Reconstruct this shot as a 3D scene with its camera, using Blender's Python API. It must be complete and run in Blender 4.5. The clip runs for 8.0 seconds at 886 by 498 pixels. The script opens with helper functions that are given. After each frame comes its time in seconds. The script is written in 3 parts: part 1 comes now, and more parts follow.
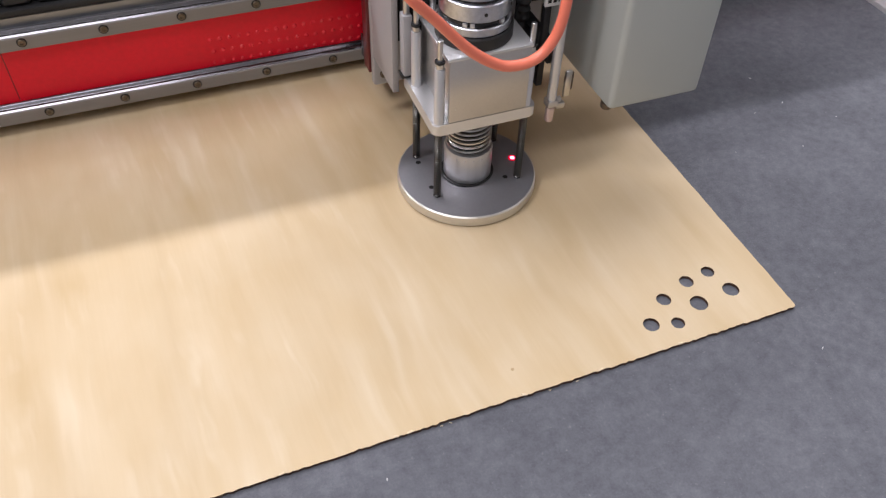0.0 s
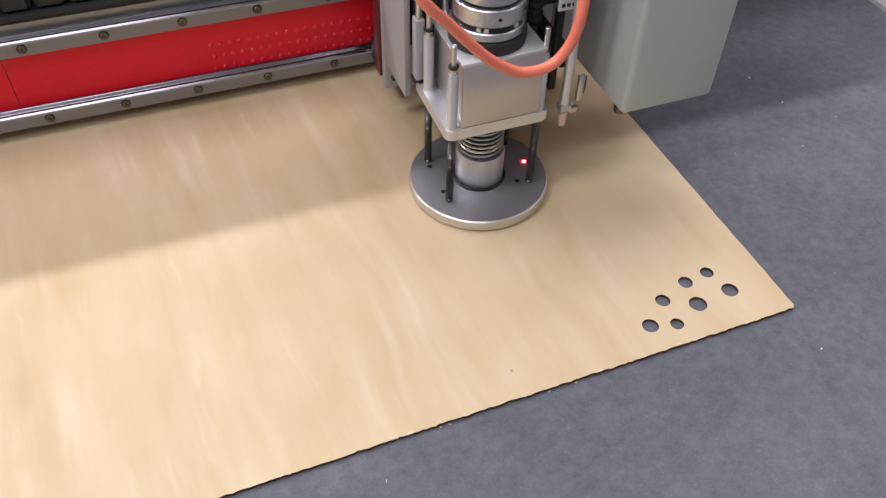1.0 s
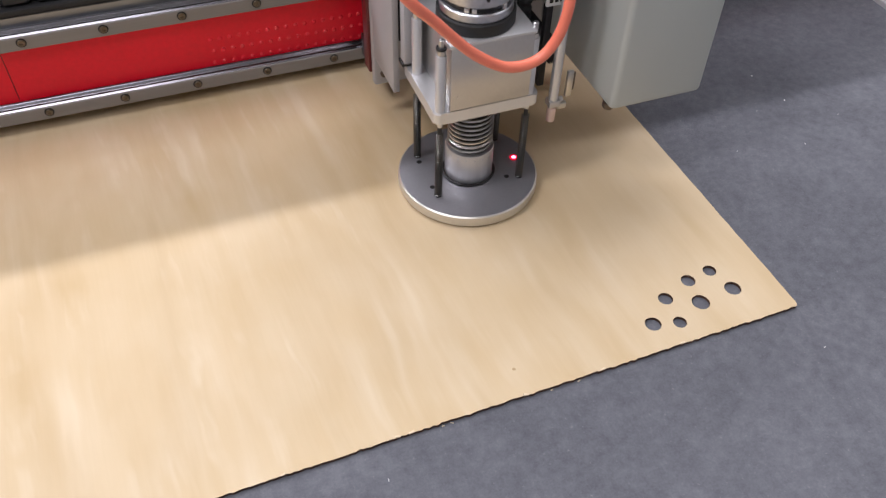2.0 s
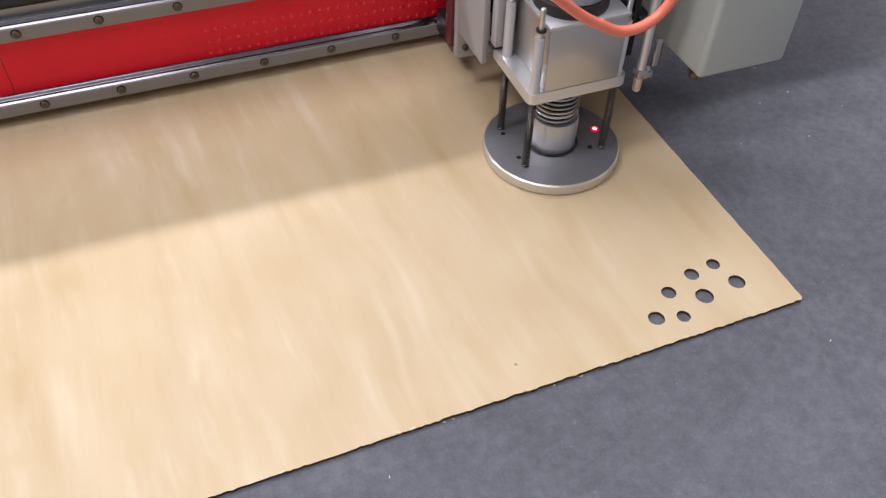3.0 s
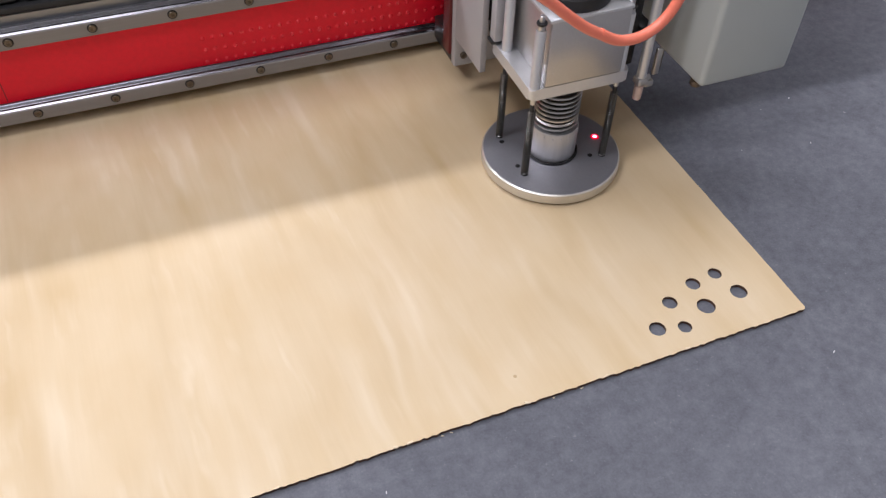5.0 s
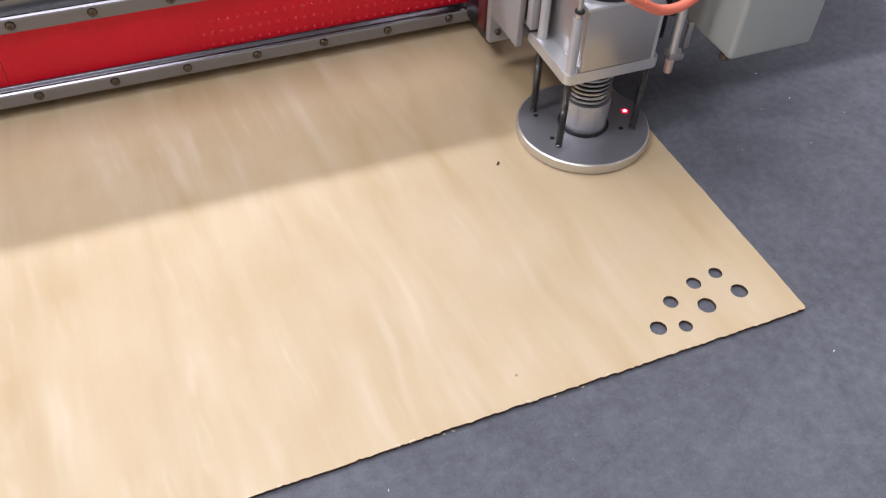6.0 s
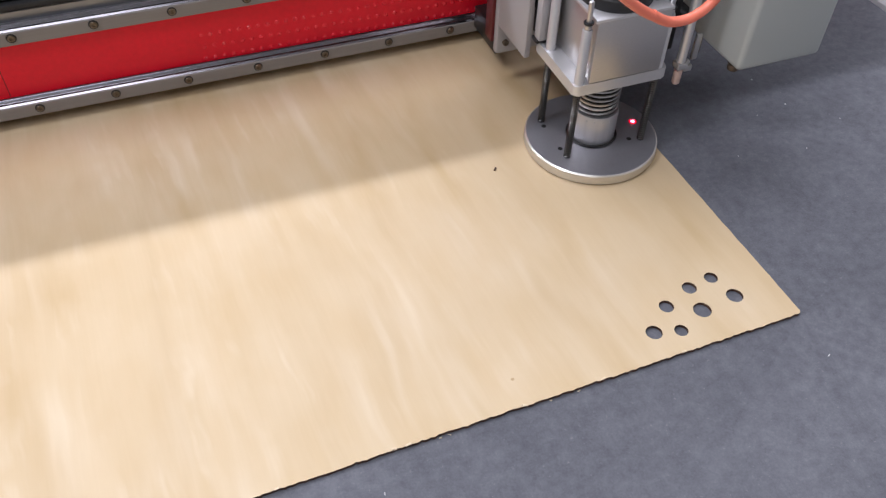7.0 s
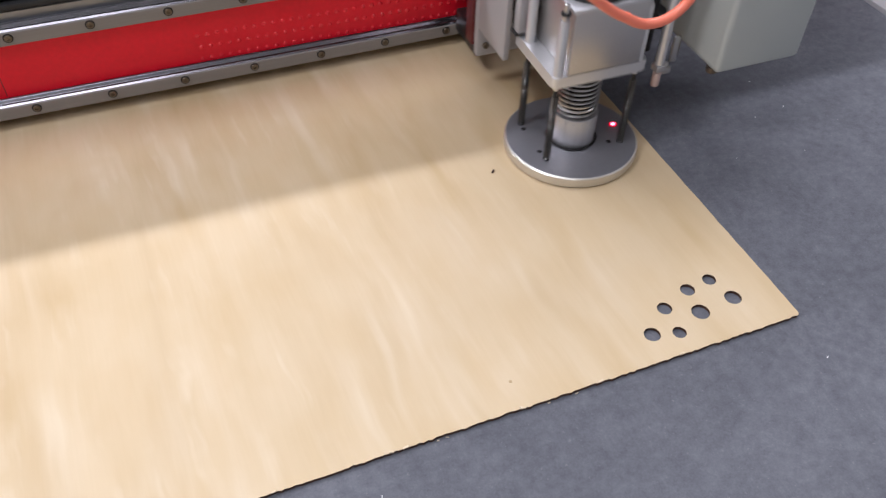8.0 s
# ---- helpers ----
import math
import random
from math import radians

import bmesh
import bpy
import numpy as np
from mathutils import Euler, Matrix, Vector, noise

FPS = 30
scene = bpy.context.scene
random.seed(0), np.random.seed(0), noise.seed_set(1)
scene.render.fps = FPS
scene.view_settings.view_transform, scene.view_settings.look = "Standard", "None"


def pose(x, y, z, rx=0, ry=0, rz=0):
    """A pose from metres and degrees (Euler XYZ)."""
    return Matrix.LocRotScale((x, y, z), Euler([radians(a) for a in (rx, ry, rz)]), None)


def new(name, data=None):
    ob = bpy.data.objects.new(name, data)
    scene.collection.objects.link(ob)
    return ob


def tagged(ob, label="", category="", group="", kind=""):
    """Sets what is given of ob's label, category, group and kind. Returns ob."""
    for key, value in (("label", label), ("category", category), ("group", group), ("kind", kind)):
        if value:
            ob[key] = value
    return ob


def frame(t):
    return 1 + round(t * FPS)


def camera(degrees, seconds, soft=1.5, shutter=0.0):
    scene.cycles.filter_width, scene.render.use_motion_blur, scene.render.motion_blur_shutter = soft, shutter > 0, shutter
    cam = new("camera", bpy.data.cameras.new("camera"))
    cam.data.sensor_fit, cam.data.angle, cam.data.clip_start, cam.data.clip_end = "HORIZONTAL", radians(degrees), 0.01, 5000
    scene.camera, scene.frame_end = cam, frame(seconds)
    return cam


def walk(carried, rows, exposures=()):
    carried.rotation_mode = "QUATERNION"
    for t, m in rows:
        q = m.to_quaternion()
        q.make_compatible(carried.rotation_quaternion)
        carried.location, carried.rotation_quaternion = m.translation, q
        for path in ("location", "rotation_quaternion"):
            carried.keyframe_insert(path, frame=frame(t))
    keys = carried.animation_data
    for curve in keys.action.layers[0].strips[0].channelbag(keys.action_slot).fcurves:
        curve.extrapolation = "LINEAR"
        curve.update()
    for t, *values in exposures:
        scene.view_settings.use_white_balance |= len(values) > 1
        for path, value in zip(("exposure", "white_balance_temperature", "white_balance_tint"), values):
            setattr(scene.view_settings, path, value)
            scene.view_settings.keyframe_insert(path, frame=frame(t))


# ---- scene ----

# camera: hand-held, about half a metre from the machine
cam = camera(56.62, 8.0, soft=1.3, shutter=0.6)
walk(cam, [
    (0, pose(-0.3748, -0.2569, 0.4507, 43.31, -1.25, -20.45)),
    (0.5, pose(-0.3751, -0.2558, 0.4522, 43.16, -1.24, -20.53)),
    (1, pose(-0.3726, -0.2556, 0.4537, 43.06, -1.11, -20.43)),
    (1.5, pose(-0.3746, -0.2546, 0.4534, 43.1, -1.2, -20.48)),
    (3, pose(-0.3731, -0.2509, 0.4448, 42.82, -1.0, -20.64)),
    (3.5, pose(-0.3721, -0.2471, 0.4439, 42.83, -0.92, -20.79)),
    (4, pose(-0.3686, -0.2459, 0.4435, 43.03, -0.85, -20.73)),
    (4.5, pose(-0.3682, -0.2433, 0.4419, 43.07, -0.89, -20.73)),
    (6, pose(-0.3711, -0.2427, 0.4443, 42.86, -1.09, -20.73)),
    (6.5, pose(-0.3705, -0.2446, 0.4453, 43.09, -1.06, -20.64)),
    (7, pose(-0.3697, -0.2472, 0.4456, 43.38, -1.04, -20.68)),
    (7.5, pose(-0.3703, -0.2462, 0.4456, 43.43, -1.18, -20.8)),
    (8, pose(-0.3685, -0.2476, 0.4439, 43.65, -1.01, -20.78)),
], exposures=[(0, -0.17, 6270, 14.5), (8, -0.19, 5990, 14.5)])

# ---- light: unseen LED lamps added under the ceiling of a workshop hall ----
CEIL = 2.9
world = bpy.data.worlds.new("hall_air")
world.use_nodes = True
world.node_tree.nodes["Background"].inputs["Color"].default_value = (0.8, 0.88, 1.0, 1)
world.node_tree.nodes["Background"].inputs["Strength"].default_value = 0.02
scene.world = world


def tube_light(x, y, power, width, length):
    lamp = bpy.data.lights.new("tube_glow", "AREA")
    lamp.shape, lamp.size, lamp.size_y = "RECTANGLE", length, width
    lamp.energy, lamp.color = power, (1.0, 0.975, 0.96)
    ob = new("tube_glow", lamp)
    ob.matrix_world = pose(x, y, CEIL - 0.07)
    return ob


# placed from cast shadows and a rail glint; the last is only fill
UNSEEN_LAMPS = [(0.2, 2.35, 318, 0.16, 13.0), (0.0, 0.95, 34, 0.6, 2.8), (-1.9, -1.6, 36, 1.2, 3.0), (-2.05, -0.05, 53, 0.6, 0.9), (2.6, -0.9, 16, 1.0, 2.4)]
for tube in UNSEEN_LAMPS:
    tube_light(*tube)


# ---- materials ----
def material(name, color, rough=0.5, metal=0.0, spec=0.5, coat=0.0):
    m = bpy.data.materials.new(name)
    m.use_nodes = True
    b = m.node_tree.nodes["Principled BSDF"]
    b.inputs["Base Color"].default_value = (*color, 1)
    b.inputs["Roughness"].default_value = rough
    b.inputs["Metallic"].default_value = metal
    b.inputs["Specular IOR Level"].default_value = spec
    b.inputs["Coat Weight"].default_value = coat
    return m


def nodes_of(m):
    t = m.node_tree
    return t, t.nodes, t.links, t.nodes["Principled BSDF"]


def coords(m, scale, rot=(0, 0, 0)):
    t, n, l, b = nodes_of(m)
    tc, mp = n.new("ShaderNodeTexCoord"), n.new("ShaderNodeMapping")
    mp.inputs["Scale"].default_value = scale
    mp.inputs["Rotation"].default_value = rot
    l.new(tc.outputs["Object"], mp.inputs["Vector"])
    return mp.outputs["Vector"]


def noise_of(m, vec, scale, detail=4, rough=0.55, distort=0.0):
    t, n, l, b = nodes_of(m)
    x = n.new("ShaderNodeTexNoise")
    x.inputs["Scale"].default_value, x.inputs["Detail"].default_value = scale, detail
    x.inputs["Roughness"].default_value, x.inputs["Distortion"].default_value = rough, distort
    l.new(vec, x.inputs["Vector"])
    return x.outputs["Fac"]


def ramp_of(m, fac, stops):
    t, n, l, b = nodes_of(m)
    r = n.new("ShaderNodeValToRGB")
    e = r.color_ramp.elements
    while len(e) < len(stops):
        e.new(0.5)
    for k, (at, c) in zip(e, stops):
        k.position = at
        k.color = (*c, 1) if len(c) == 3 else c
    l.new(fac, r.inputs["Fac"])
    return r.outputs["Color"]


def mixed(m, a, b_, fac, mode="MIX"):
    t, n, l, b = nodes_of(m)
    x = n.new("ShaderNodeMix")
    x.data_type, x.blend_type = "RGBA", mode
    for sock, v in ((x.inputs[0], fac), (x.inputs[6], a), (x.inputs[7], b_)):
        if isinstance(v, (int, float)):
            sock.default_value = v
        elif isinstance(v, tuple):
            sock.default_value = (*v, 1)
        else:
            l.new(v, sock)
    return x.outputs[2]


def bump_of(m, height, strength, distance=0.001):
    t, n, l, b = nodes_of(m)
    x = n.new("ShaderNodeBump")
    x.inputs["Strength"].default_value, x.inputs["Distance"].default_value = strength, distance
    l.new(height, x.inputs["Height"])
    l.new(x.outputs["Normal"], b.inputs["Normal"])


def worn(name, color, rough, metal=0.0, grain=300, stretch=(1, 1, 1), amount=0.12, bump=0.08, spec=0.5, coat=0.0):
    """Paint or metal with a fine grain, broad stains and uneven gloss."""
    m = material(name, color, rough, metal, spec, coat)
    t, n, l, b = nodes_of(m)
    v = coords(m, stretch)
    fine, broad = noise_of(m, v, grain, 5), noise_of(m, v, 14, 3)
    lo, hi = tuple(c * (1 - amount) for c in color), tuple(min(1, c * (1 + amount)) for c in color)
    a = ramp_of(m, fine, [(0.25, lo), (0.75, hi)])
    c = mixed(m, a, ramp_of(m, broad, [(0.15, lo), (0.85, hi)]), 0.5)
    l.new(c, b.inputs["Base Color"])
    r = ramp_of(m, broad, [(0.12, (rough * 0.78,) * 3), (0.88, (min(1, rough * 1.28),) * 3)])
    l.new(r, b.inputs["Roughness"])
    bump_of(m, fine, bump, 0.0004)
    return m


def grain_coords(m, degrees_, stretch, warp=None):
    """Coordinates turned first and then drawn out along the grain, with an optional sideways warp."""
    t, n, l, b = nodes_of(m)
    v = coords(m, (1, 1, 1), (0, 0, radians(degrees_)))
    if warp is not None:
        add = n.new("ShaderNodeVectorMath")
        l.new(v, add.inputs[0])
        l.new(warp, add.inputs[1])
        v = add.outputs[0]
    mul = n.new("ShaderNodeVectorMath")
    mul.operation = "MULTIPLY"
    mul.inputs[1].default_value = stretch
    l.new(v, mul.inputs[0])
    return mul.outputs[0]


def sway(m, scale, amount):
    """A slow sideways wander of the grain."""
    t, n, l, b = nodes_of(m)
    w, sub, mul = n.new("ShaderNodeTexNoise"), n.new("ShaderNodeVectorMath"), n.new("ShaderNodeVectorMath")
    w.inputs["Scale"].default_value, w.inputs["Detail"].default_value = scale, 2
    l.new(coords(m, (1, 1, 1)), w.inputs["Vector"])
    sub.operation, mul.operation = "SUBTRACT", "MULTIPLY"
    sub.inputs[1].default_value, mul.inputs[1].default_value = (0.5, 0.5, 0.5), (amount, 0, 0)
    l.new(w.outputs["Color"], sub.inputs[0])
    l.new(sub.outputs[0], mul.inputs[0])
    return mul.outputs[0]


def veneer():
    m = material("birch_veneer", (0.66, 0.50, 0.31), 0.5, spec=0.4)
    t, n, l, b = nodes_of(m)
    flat = coords(m, (1, 1, 1))
    slow, quick = sway(m, 9, 0.022), sway(m, 26, 0.010)
    base = ramp_of(m, noise_of(m, grain_coords(m, -3, (1.0, 0.2, 1.0), slow), 24, 3, 0.5, 0.6), [(0.3, (0.586, 0.450, 0.280)), (0.5, (0.632, 0.498, 0.325)), (0.72, (0.662, 0.530, 0.360))])
    # pale flames along the grain: long ones, short leaning ones, and thin rays
    flame = ramp_of(m, noise_of(m, grain_coords(m, -3, (1.0, 0.085, 1.0), slow), 58, 2, 0.45), [(0.50, (0, 0, 0)), (0.60, (0.30, 0.30, 0.30)), (0.70, (1, 1, 1))])
    lean = ramp_of(m, noise_of(m, grain_coords(m, -6, (1.0, 0.11, 1.0), quick), 84, 2, 0.45), [(0.56, (0, 0, 0)), (0.74, (0.9, 0.9, 0.9))])
    thin = ramp_of(m, noise_of(m, grain_coords(m, -5, (1.0, 0.05, 1.0), quick), 300, 2, 0.5), [(0.58, (0, 0, 0)), (0.74, (0.08, 0.08, 0.08))])
    where = ramp_of(m, noise_of(m, grain_coords(m, -3, (1.0, 0.5, 1.0)), 9, 2), [(0.40, (0.08, 0.08, 0.08)), (0.60, (1, 1, 1))])
    # the figure is richer towards the sheet's far end
    sep, span = n.new("ShaderNodeSeparateXYZ"), n.new("ShaderNodeMapRange")
    l.new(flat, sep.inputs[0])
    l.new(sep.outputs["X"], span.inputs["Value"])
    span.inputs["From Min"].default_value, span.inputs["From Max"].default_value = -0.08, -0.34
    span.inputs["To Min"].default_value, span.inputs["To Max"].default_value = 0.3, 1.0
    also = ramp_of(m, noise_of(m, flat, 21, 2), [(0.42, (0, 0, 0)), (0.62, (1, 1, 1))])
    rays = mixed(m, mixed(m, flame, where, 1.0, "MULTIPLY"), mixed(m, lean, also, 1.0, "MULTIPLY"), 0.9, "LIGHTEN")
    rays = mixed(m, rays, thin, 0.6, "LIGHTEN")
    c = mixed(m, base, (0.80, 0.71, 0.58), mixed(m, mixed(m, (0, 0, 0), rays, 0.49), span.outputs[0], 1.0, "MULTIPLY"))
    # darker honey streaks
    honey = ramp_of(m, noise_of(m, grain_coords(m, -3, (1.0, 0.14, 1.0), slow), 40, 2, 0.5), [(0.56, (1, 1, 1)), (0.74, (0.90, 0.86, 0.77))])
    c = mixed(m, c, honey, 0.6, "MULTIPLY")
    fibre = noise_of(m, grain_coords(m, -2, (1.0, 0.035, 1.0)), 520, 3, 0.6)
    c = mixed(m, c, ramp_of(m, fibre, [(0.35, (0.86, 0.84, 0.8)), (0.65, (1, 1, 1))]), 0.12, "MULTIPLY")
    cloud = noise_of(m, coords(m, (1.0, 0.55, 1.0)), 30, 3, 0.5)
    c = mixed(m, c, ramp_of(m, cloud, [(0.35, (0.94, 0.90, 0.82)), (0.62, (1, 1, 1))]), 0.6, "MULTIPLY")
    blot = noise_of(m, flat, 5.5, 2)
    c = mixed(m, c, ramp_of(m, blot, [(0.3, (0.92, 0.89, 0.82)), (0.65, (1, 1, 1))]), 0.9, "MULTIPLY")
    l.new(c, b.inputs["Base Color"])
    bump_of(m, fibre, 0.05, 0.0003)
    return m


def felt():
    m = material("grey_felt", (0.085, 0.09, 0.105), 0.95, spec=0.25)
    t, n, l, b = nodes_of(m)
    v = coords(m, (1, 1, 1))
    fuzz, patch, cloud, broad = noise_of(m, v, 620, 4, 0.7), noise_of(m, v, 130, 5, 0.7), noise_of(m, v, 34, 4, 0.6), noise_of(m, v, 7, 3)
    c = ramp_of(m, patch, [(0.3, (0.116, 0.120, 0.140)), (0.7, (0.168, 0.172, 0.196))])
    c = mixed(m, c, ramp_of(m, cloud, [(0.32, (0.80, 0.80, 0.82)), (0.68, (1.12, 1.12, 1.12))]), 0.6, "MULTIPLY")
    c = mixed(m, c, ramp_of(m, fuzz, [(0.3, (0.72, 0.72, 0.72)), (0.68, (1.25, 1.25, 1.25))]), 0.4, "MULTIPLY")
    c = mixed(m, c, ramp_of(m, broad, [(0.3, (0.84, 0.84, 0.85)), (0.7, (1.1, 1.1, 1.1))]), 0.8, "MULTIPLY")
    fleck = ramp_of(m, noise_of(m, v, 330, 3, 0.6), [(0.64, (0, 0, 0)), (0.76, (1, 1, 1))])
    c = mixed(m, c, (0.30, 0.30, 0.32), mixed(m, (0, 0, 0), fleck, 0.45))
    l.new(c, b.inputs["Base Color"])
    bump_of(m, fuzz, 0.6, 0.0012)
    return m


WOOD = veneer()
FELT = felt()
EDGE = worn("charred_ply_edge", (0.075, 0.036, 0.024), 0.8, grain=420, amount=0.9, bump=0.4)
SPLINTER = worn("pale_splinter", (0.72, 0.60, 0.44), 0.7, grain=900)
BROWN_FLECK = worn("brown_fleck_tone", (0.50, 0.36, 0.21), 0.8, grain=900)
SLEEVE = worn("satin_sleeve_steel", (0.60, 0.595, 0.61), 0.4, 0.85, grain=260, stretch=(1, 1, 0.1), amount=0.12, bump=0.05)
RED = worn("red_gloss_paint", (0.88, 0.010, 0.032), 0.32, grain=240, amount=0.10, bump=0.05, spec=0.35)
RED_DOT = worn("red_gloss_stud", (0.90, 0.030, 0.05), 0.20, grain=240, amount=0.05, bump=0.02)
DARK_RED = worn("plain_dark_red", (0.12, 0.010, 0.014), 0.4, grain=240, amount=0.2)
CHROME = worn("ground_rail_steel", (0.40, 0.39, 0.44), 0.18, 1.0, grain=60, stretch=(0.02, 1, 1), amount=0.08, bump=0.03)
ALU = worn("brushed_aluminium", (0.62, 0.60, 0.57), 0.36, 1.0, grain=420, stretch=(0.05, 1, 1), amount=0.08)
ALU_STRIP = worn("satin_rail_base", (0.245, 0.228, 0.218), 0.6, 0.15, grain=420, stretch=(0.05, 1, 1), amount=0.10)
CAPSTEEL = worn("dark_satin_cap", (0.30, 0.31, 0.335), 0.34, 0.8, grain=420, stretch=(0.05, 1, 1), amount=0.1)
ANOD = worn("silver_anodised", (0.67, 0.67, 0.69), 0.34, 0.6, grain=700, amount=0.05, bump=0.03)
CAST = worn("silver_block_face", (0.57, 0.555, 0.55), 0.38, 0.8, grain=600, amount=0.06, bump=0.04)
FOOT = worn("turned_aluminium", (0.38, 0.38, 0.415), 0.42, 0.8, grain=500, amount=0.07, bump=0.05)
RIM = worn("bright_turned_rim", (0.66, 0.64, 0.60), 0.36, 0.7, grain=500, amount=0.06, bump=0.04)
STEEL = worn("polished_steel", (0.62, 0.61, 0.62), 0.28, 1.0, grain=200, stretch=(1, 1, 0.1), amount=0.10, bump=0.04)
RING = worn("knurled_steel_ring", (0.58, 0.59, 0.64), 0.3, 1.0, grain=330, amount=0.3, bump=0.12)
DARKSTEEL = worn("blackened_steel", (0.035, 0.034, 0.036), 0.38, 0.6, grain=300, amount=0.3)
SPRING = worn("oiled_spring_steel", (0.17, 0.165, 0.16), 0.32, 1.0, grain=500, amount=0.3)
COIL = worn("bright_coil_steel", (0.62, 0.61, 0.60), 0.3, 1.0, grain=500, amount=0.15)
BLACK = worn("black_rubber", (0.018, 0.018, 0.02), 0.55, grain=300, amount=0.3)
CABINET = worn("grey_green_powder_coat", (0.49, 0.52, 0.505), 0.42, grain=1400, amount=0.05, bump=0.12)
GREYPAINT = worn("pale_grey_paint", (0.40, 0.39, 0.405), 0.5, grain=900, amount=0.05, bump=0.08)
HOSE = worn("orange_air_hose", (0.97, 0.24, 0.15), 0.32, grain=200, stretch=(1, 1, 1), amount=0.05, bump=0.02, coat=0.2)
PINK_TIP = worn("pale_pinkish_tip", (0.70, 0.54, 0.49), 0.4, 0.4, grain=500, amount=0.1)
BRASS = worn("dull_brass", (0.17, 0.135, 0.10), 0.42, 0.8, grain=500, amount=0.2)
WHITE = worn("white_label", (0.8, 0.8, 0.8), 0.5, grain=500, amount=0.03)
INK = worn("black_ink", (0.02, 0.02, 0.022), 0.6, grain=500)
CONCRETE = worn("hall_concrete", (0.33, 0.32, 0.30), 0.7, grain=40, amount=0.12, bump=0.2)
PLASTER = worn("hall_plaster", (0.5, 0.5, 0.49), 0.85, grain=60, amount=0.05, bump=0.1)
FRAMEPAINT = worn("table_frame_paint", (0.30, 0.32, 0.34), 0.5, grain=600, amount=0.08)
GLOW = material("laser_glow", (1.0, 0.1, 0.12), 0.4)
GLOW.node_tree.nodes["Principled BSDF"].inputs["Emission Color"].default_value = (1.0, 0.10, 0.16, 1)
GLOW.node_tree.nodes["Principled BSDF"].inputs["Emission Strength"].default_value = 14.0
HALO = material("laser_glow_rim", (0.25, 0.0, 0.01), 0.6)
HALO.node_tree.nodes["Principled BSDF"].inputs["Emission Color"].default_value = (1.0, 0.0, 0.03, 1)
HALO.node_tree.nodes["Principled BSDF"].inputs["Emission Strength"].default_value = 0.9
TUBEGLOW = material("tube_diffuser", (0.9, 0.9, 0.9), 0.5)
TUBEGLOW.node_tree.nodes["Principled BSDF"].inputs["Emission Color"].default_value = (1.0, 0.975, 0.96, 1)
TUBEGLOW.node_tree.nodes["Principled BSDF"].inputs["Emission Strength"].default_value = 0.4


# ---- mesh helpers ----
def link_mesh(name, bm, mat, smooth=None):
    me = bpy.data.meshes.new(name)
    bmesh.ops.recalc_face_normals(bm, faces=bm.faces)
    bm.to_mesh(me)
    bm.free()
    me.materials.append(mat)
    if smooth is not None:
        me.shade_smooth()
        me.set_sharp_from_angle(angle=radians(smooth))
    return new(name, me)


def part(name, bm, mat, parent, label="", smooth=35):
    """Links a bmesh as one mesh under a thing or a part."""
    ob = link_mesh(name, bm, mat, smooth)
    ob.parent = parent
    return tagged(ob, label)


def thing(name, label, category, group="", kind=""):
    return tagged(new(name), label, category, group, kind)


def bm_box(x0, x1, y0, y1, z0, z1, bevel=0.0, seg=2, bm=None):
    bm = bm or bmesh.new()
    r = bmesh.ops.create_cube(bm, size=1.0)
    for v in r["verts"]:
        v.co = ((x0 + x1) / 2 + v.co.x * (x1 - x0), (y0 + y1) / 2 + v.co.y * (y1 - y0), (z0 + z1) / 2 + v.co.z * (z1 - z0))
    if bevel:
        es = {e for v in r["verts"] for e in v.link_edges}
        bmesh.ops.bevel(bm, geom=list(es), offset=bevel, segments=seg, profile=0.5, affect="EDGES")
    return bm


def bm_lathe(profile, x=0.0, y=0.0, seg=48, bm=None, z=0.0):
    """profile: (radius, height) from one end to the other; a radius of 0 closes the end."""
    bm = bm or bmesh.new()
    rings = []
    for r, h in profile:
        if r <= 0:
            rings.append([bm.verts.new((x, y, z + h))])
        else:
            rings.append([bm.verts.new((x + r * math.cos(2 * math.pi * k / seg), y + r * math.sin(2 * math.pi * k / seg), z + h)) for k in range(seg)])
    for a, b in zip(rings, rings[1:]):
        for k in range(seg):
            j = (k + 1) % seg
            if len(a) == 1 and len(b) == 1:
                continue
            if len(a) == 1:
                bm.faces.new((a[0], b[k], b[j]))
            elif len(b) == 1:
                bm.faces.new((a[k], a[j], b[0]))
            else:
                bm.faces.new((a[k], a[j], b[j], b[k]))
    return bm


def cyl(r, z0, z1, x=0.0, y=0.0, seg=24, c=0.0004, bm=None):
    return bm_lathe([(0, z0), (r - c, z0), (r, z0 + c), (r, z1 - c), (r - c, z1), (0, z1)], x, y, seg, bm)


def bm_sweep(points, r, sides=8, bm=None, caps=True):
    bm = bm or bmesh.new()
    pts = [Vector(p) for p in points]
    up, rings = None, []
    for i, p in enumerate(pts):
        d = (pts[min(i + 1, len(pts) - 1)] - pts[max(i - 1, 0)]).normalized()
        if up is None:
            up = d.orthogonal().normalized()
        up = (up - d * up.dot(d)).normalized()
        w = d.cross(up)
        rings.append([bm.verts.new(p + r * (up * math.cos(2 * math.pi * k / sides) + w * math.sin(2 * math.pi * k / sides))) for k in range(sides)])
    for a, b in zip(rings, rings[1:]):
        for k in range(sides):
            j = (k + 1) % sides
            bm.faces.new((a[k], a[j], b[j], b[k]))
    if caps:
        bm.faces.new(rings[0])
        bm.faces.new(rings[-1])
    return bm


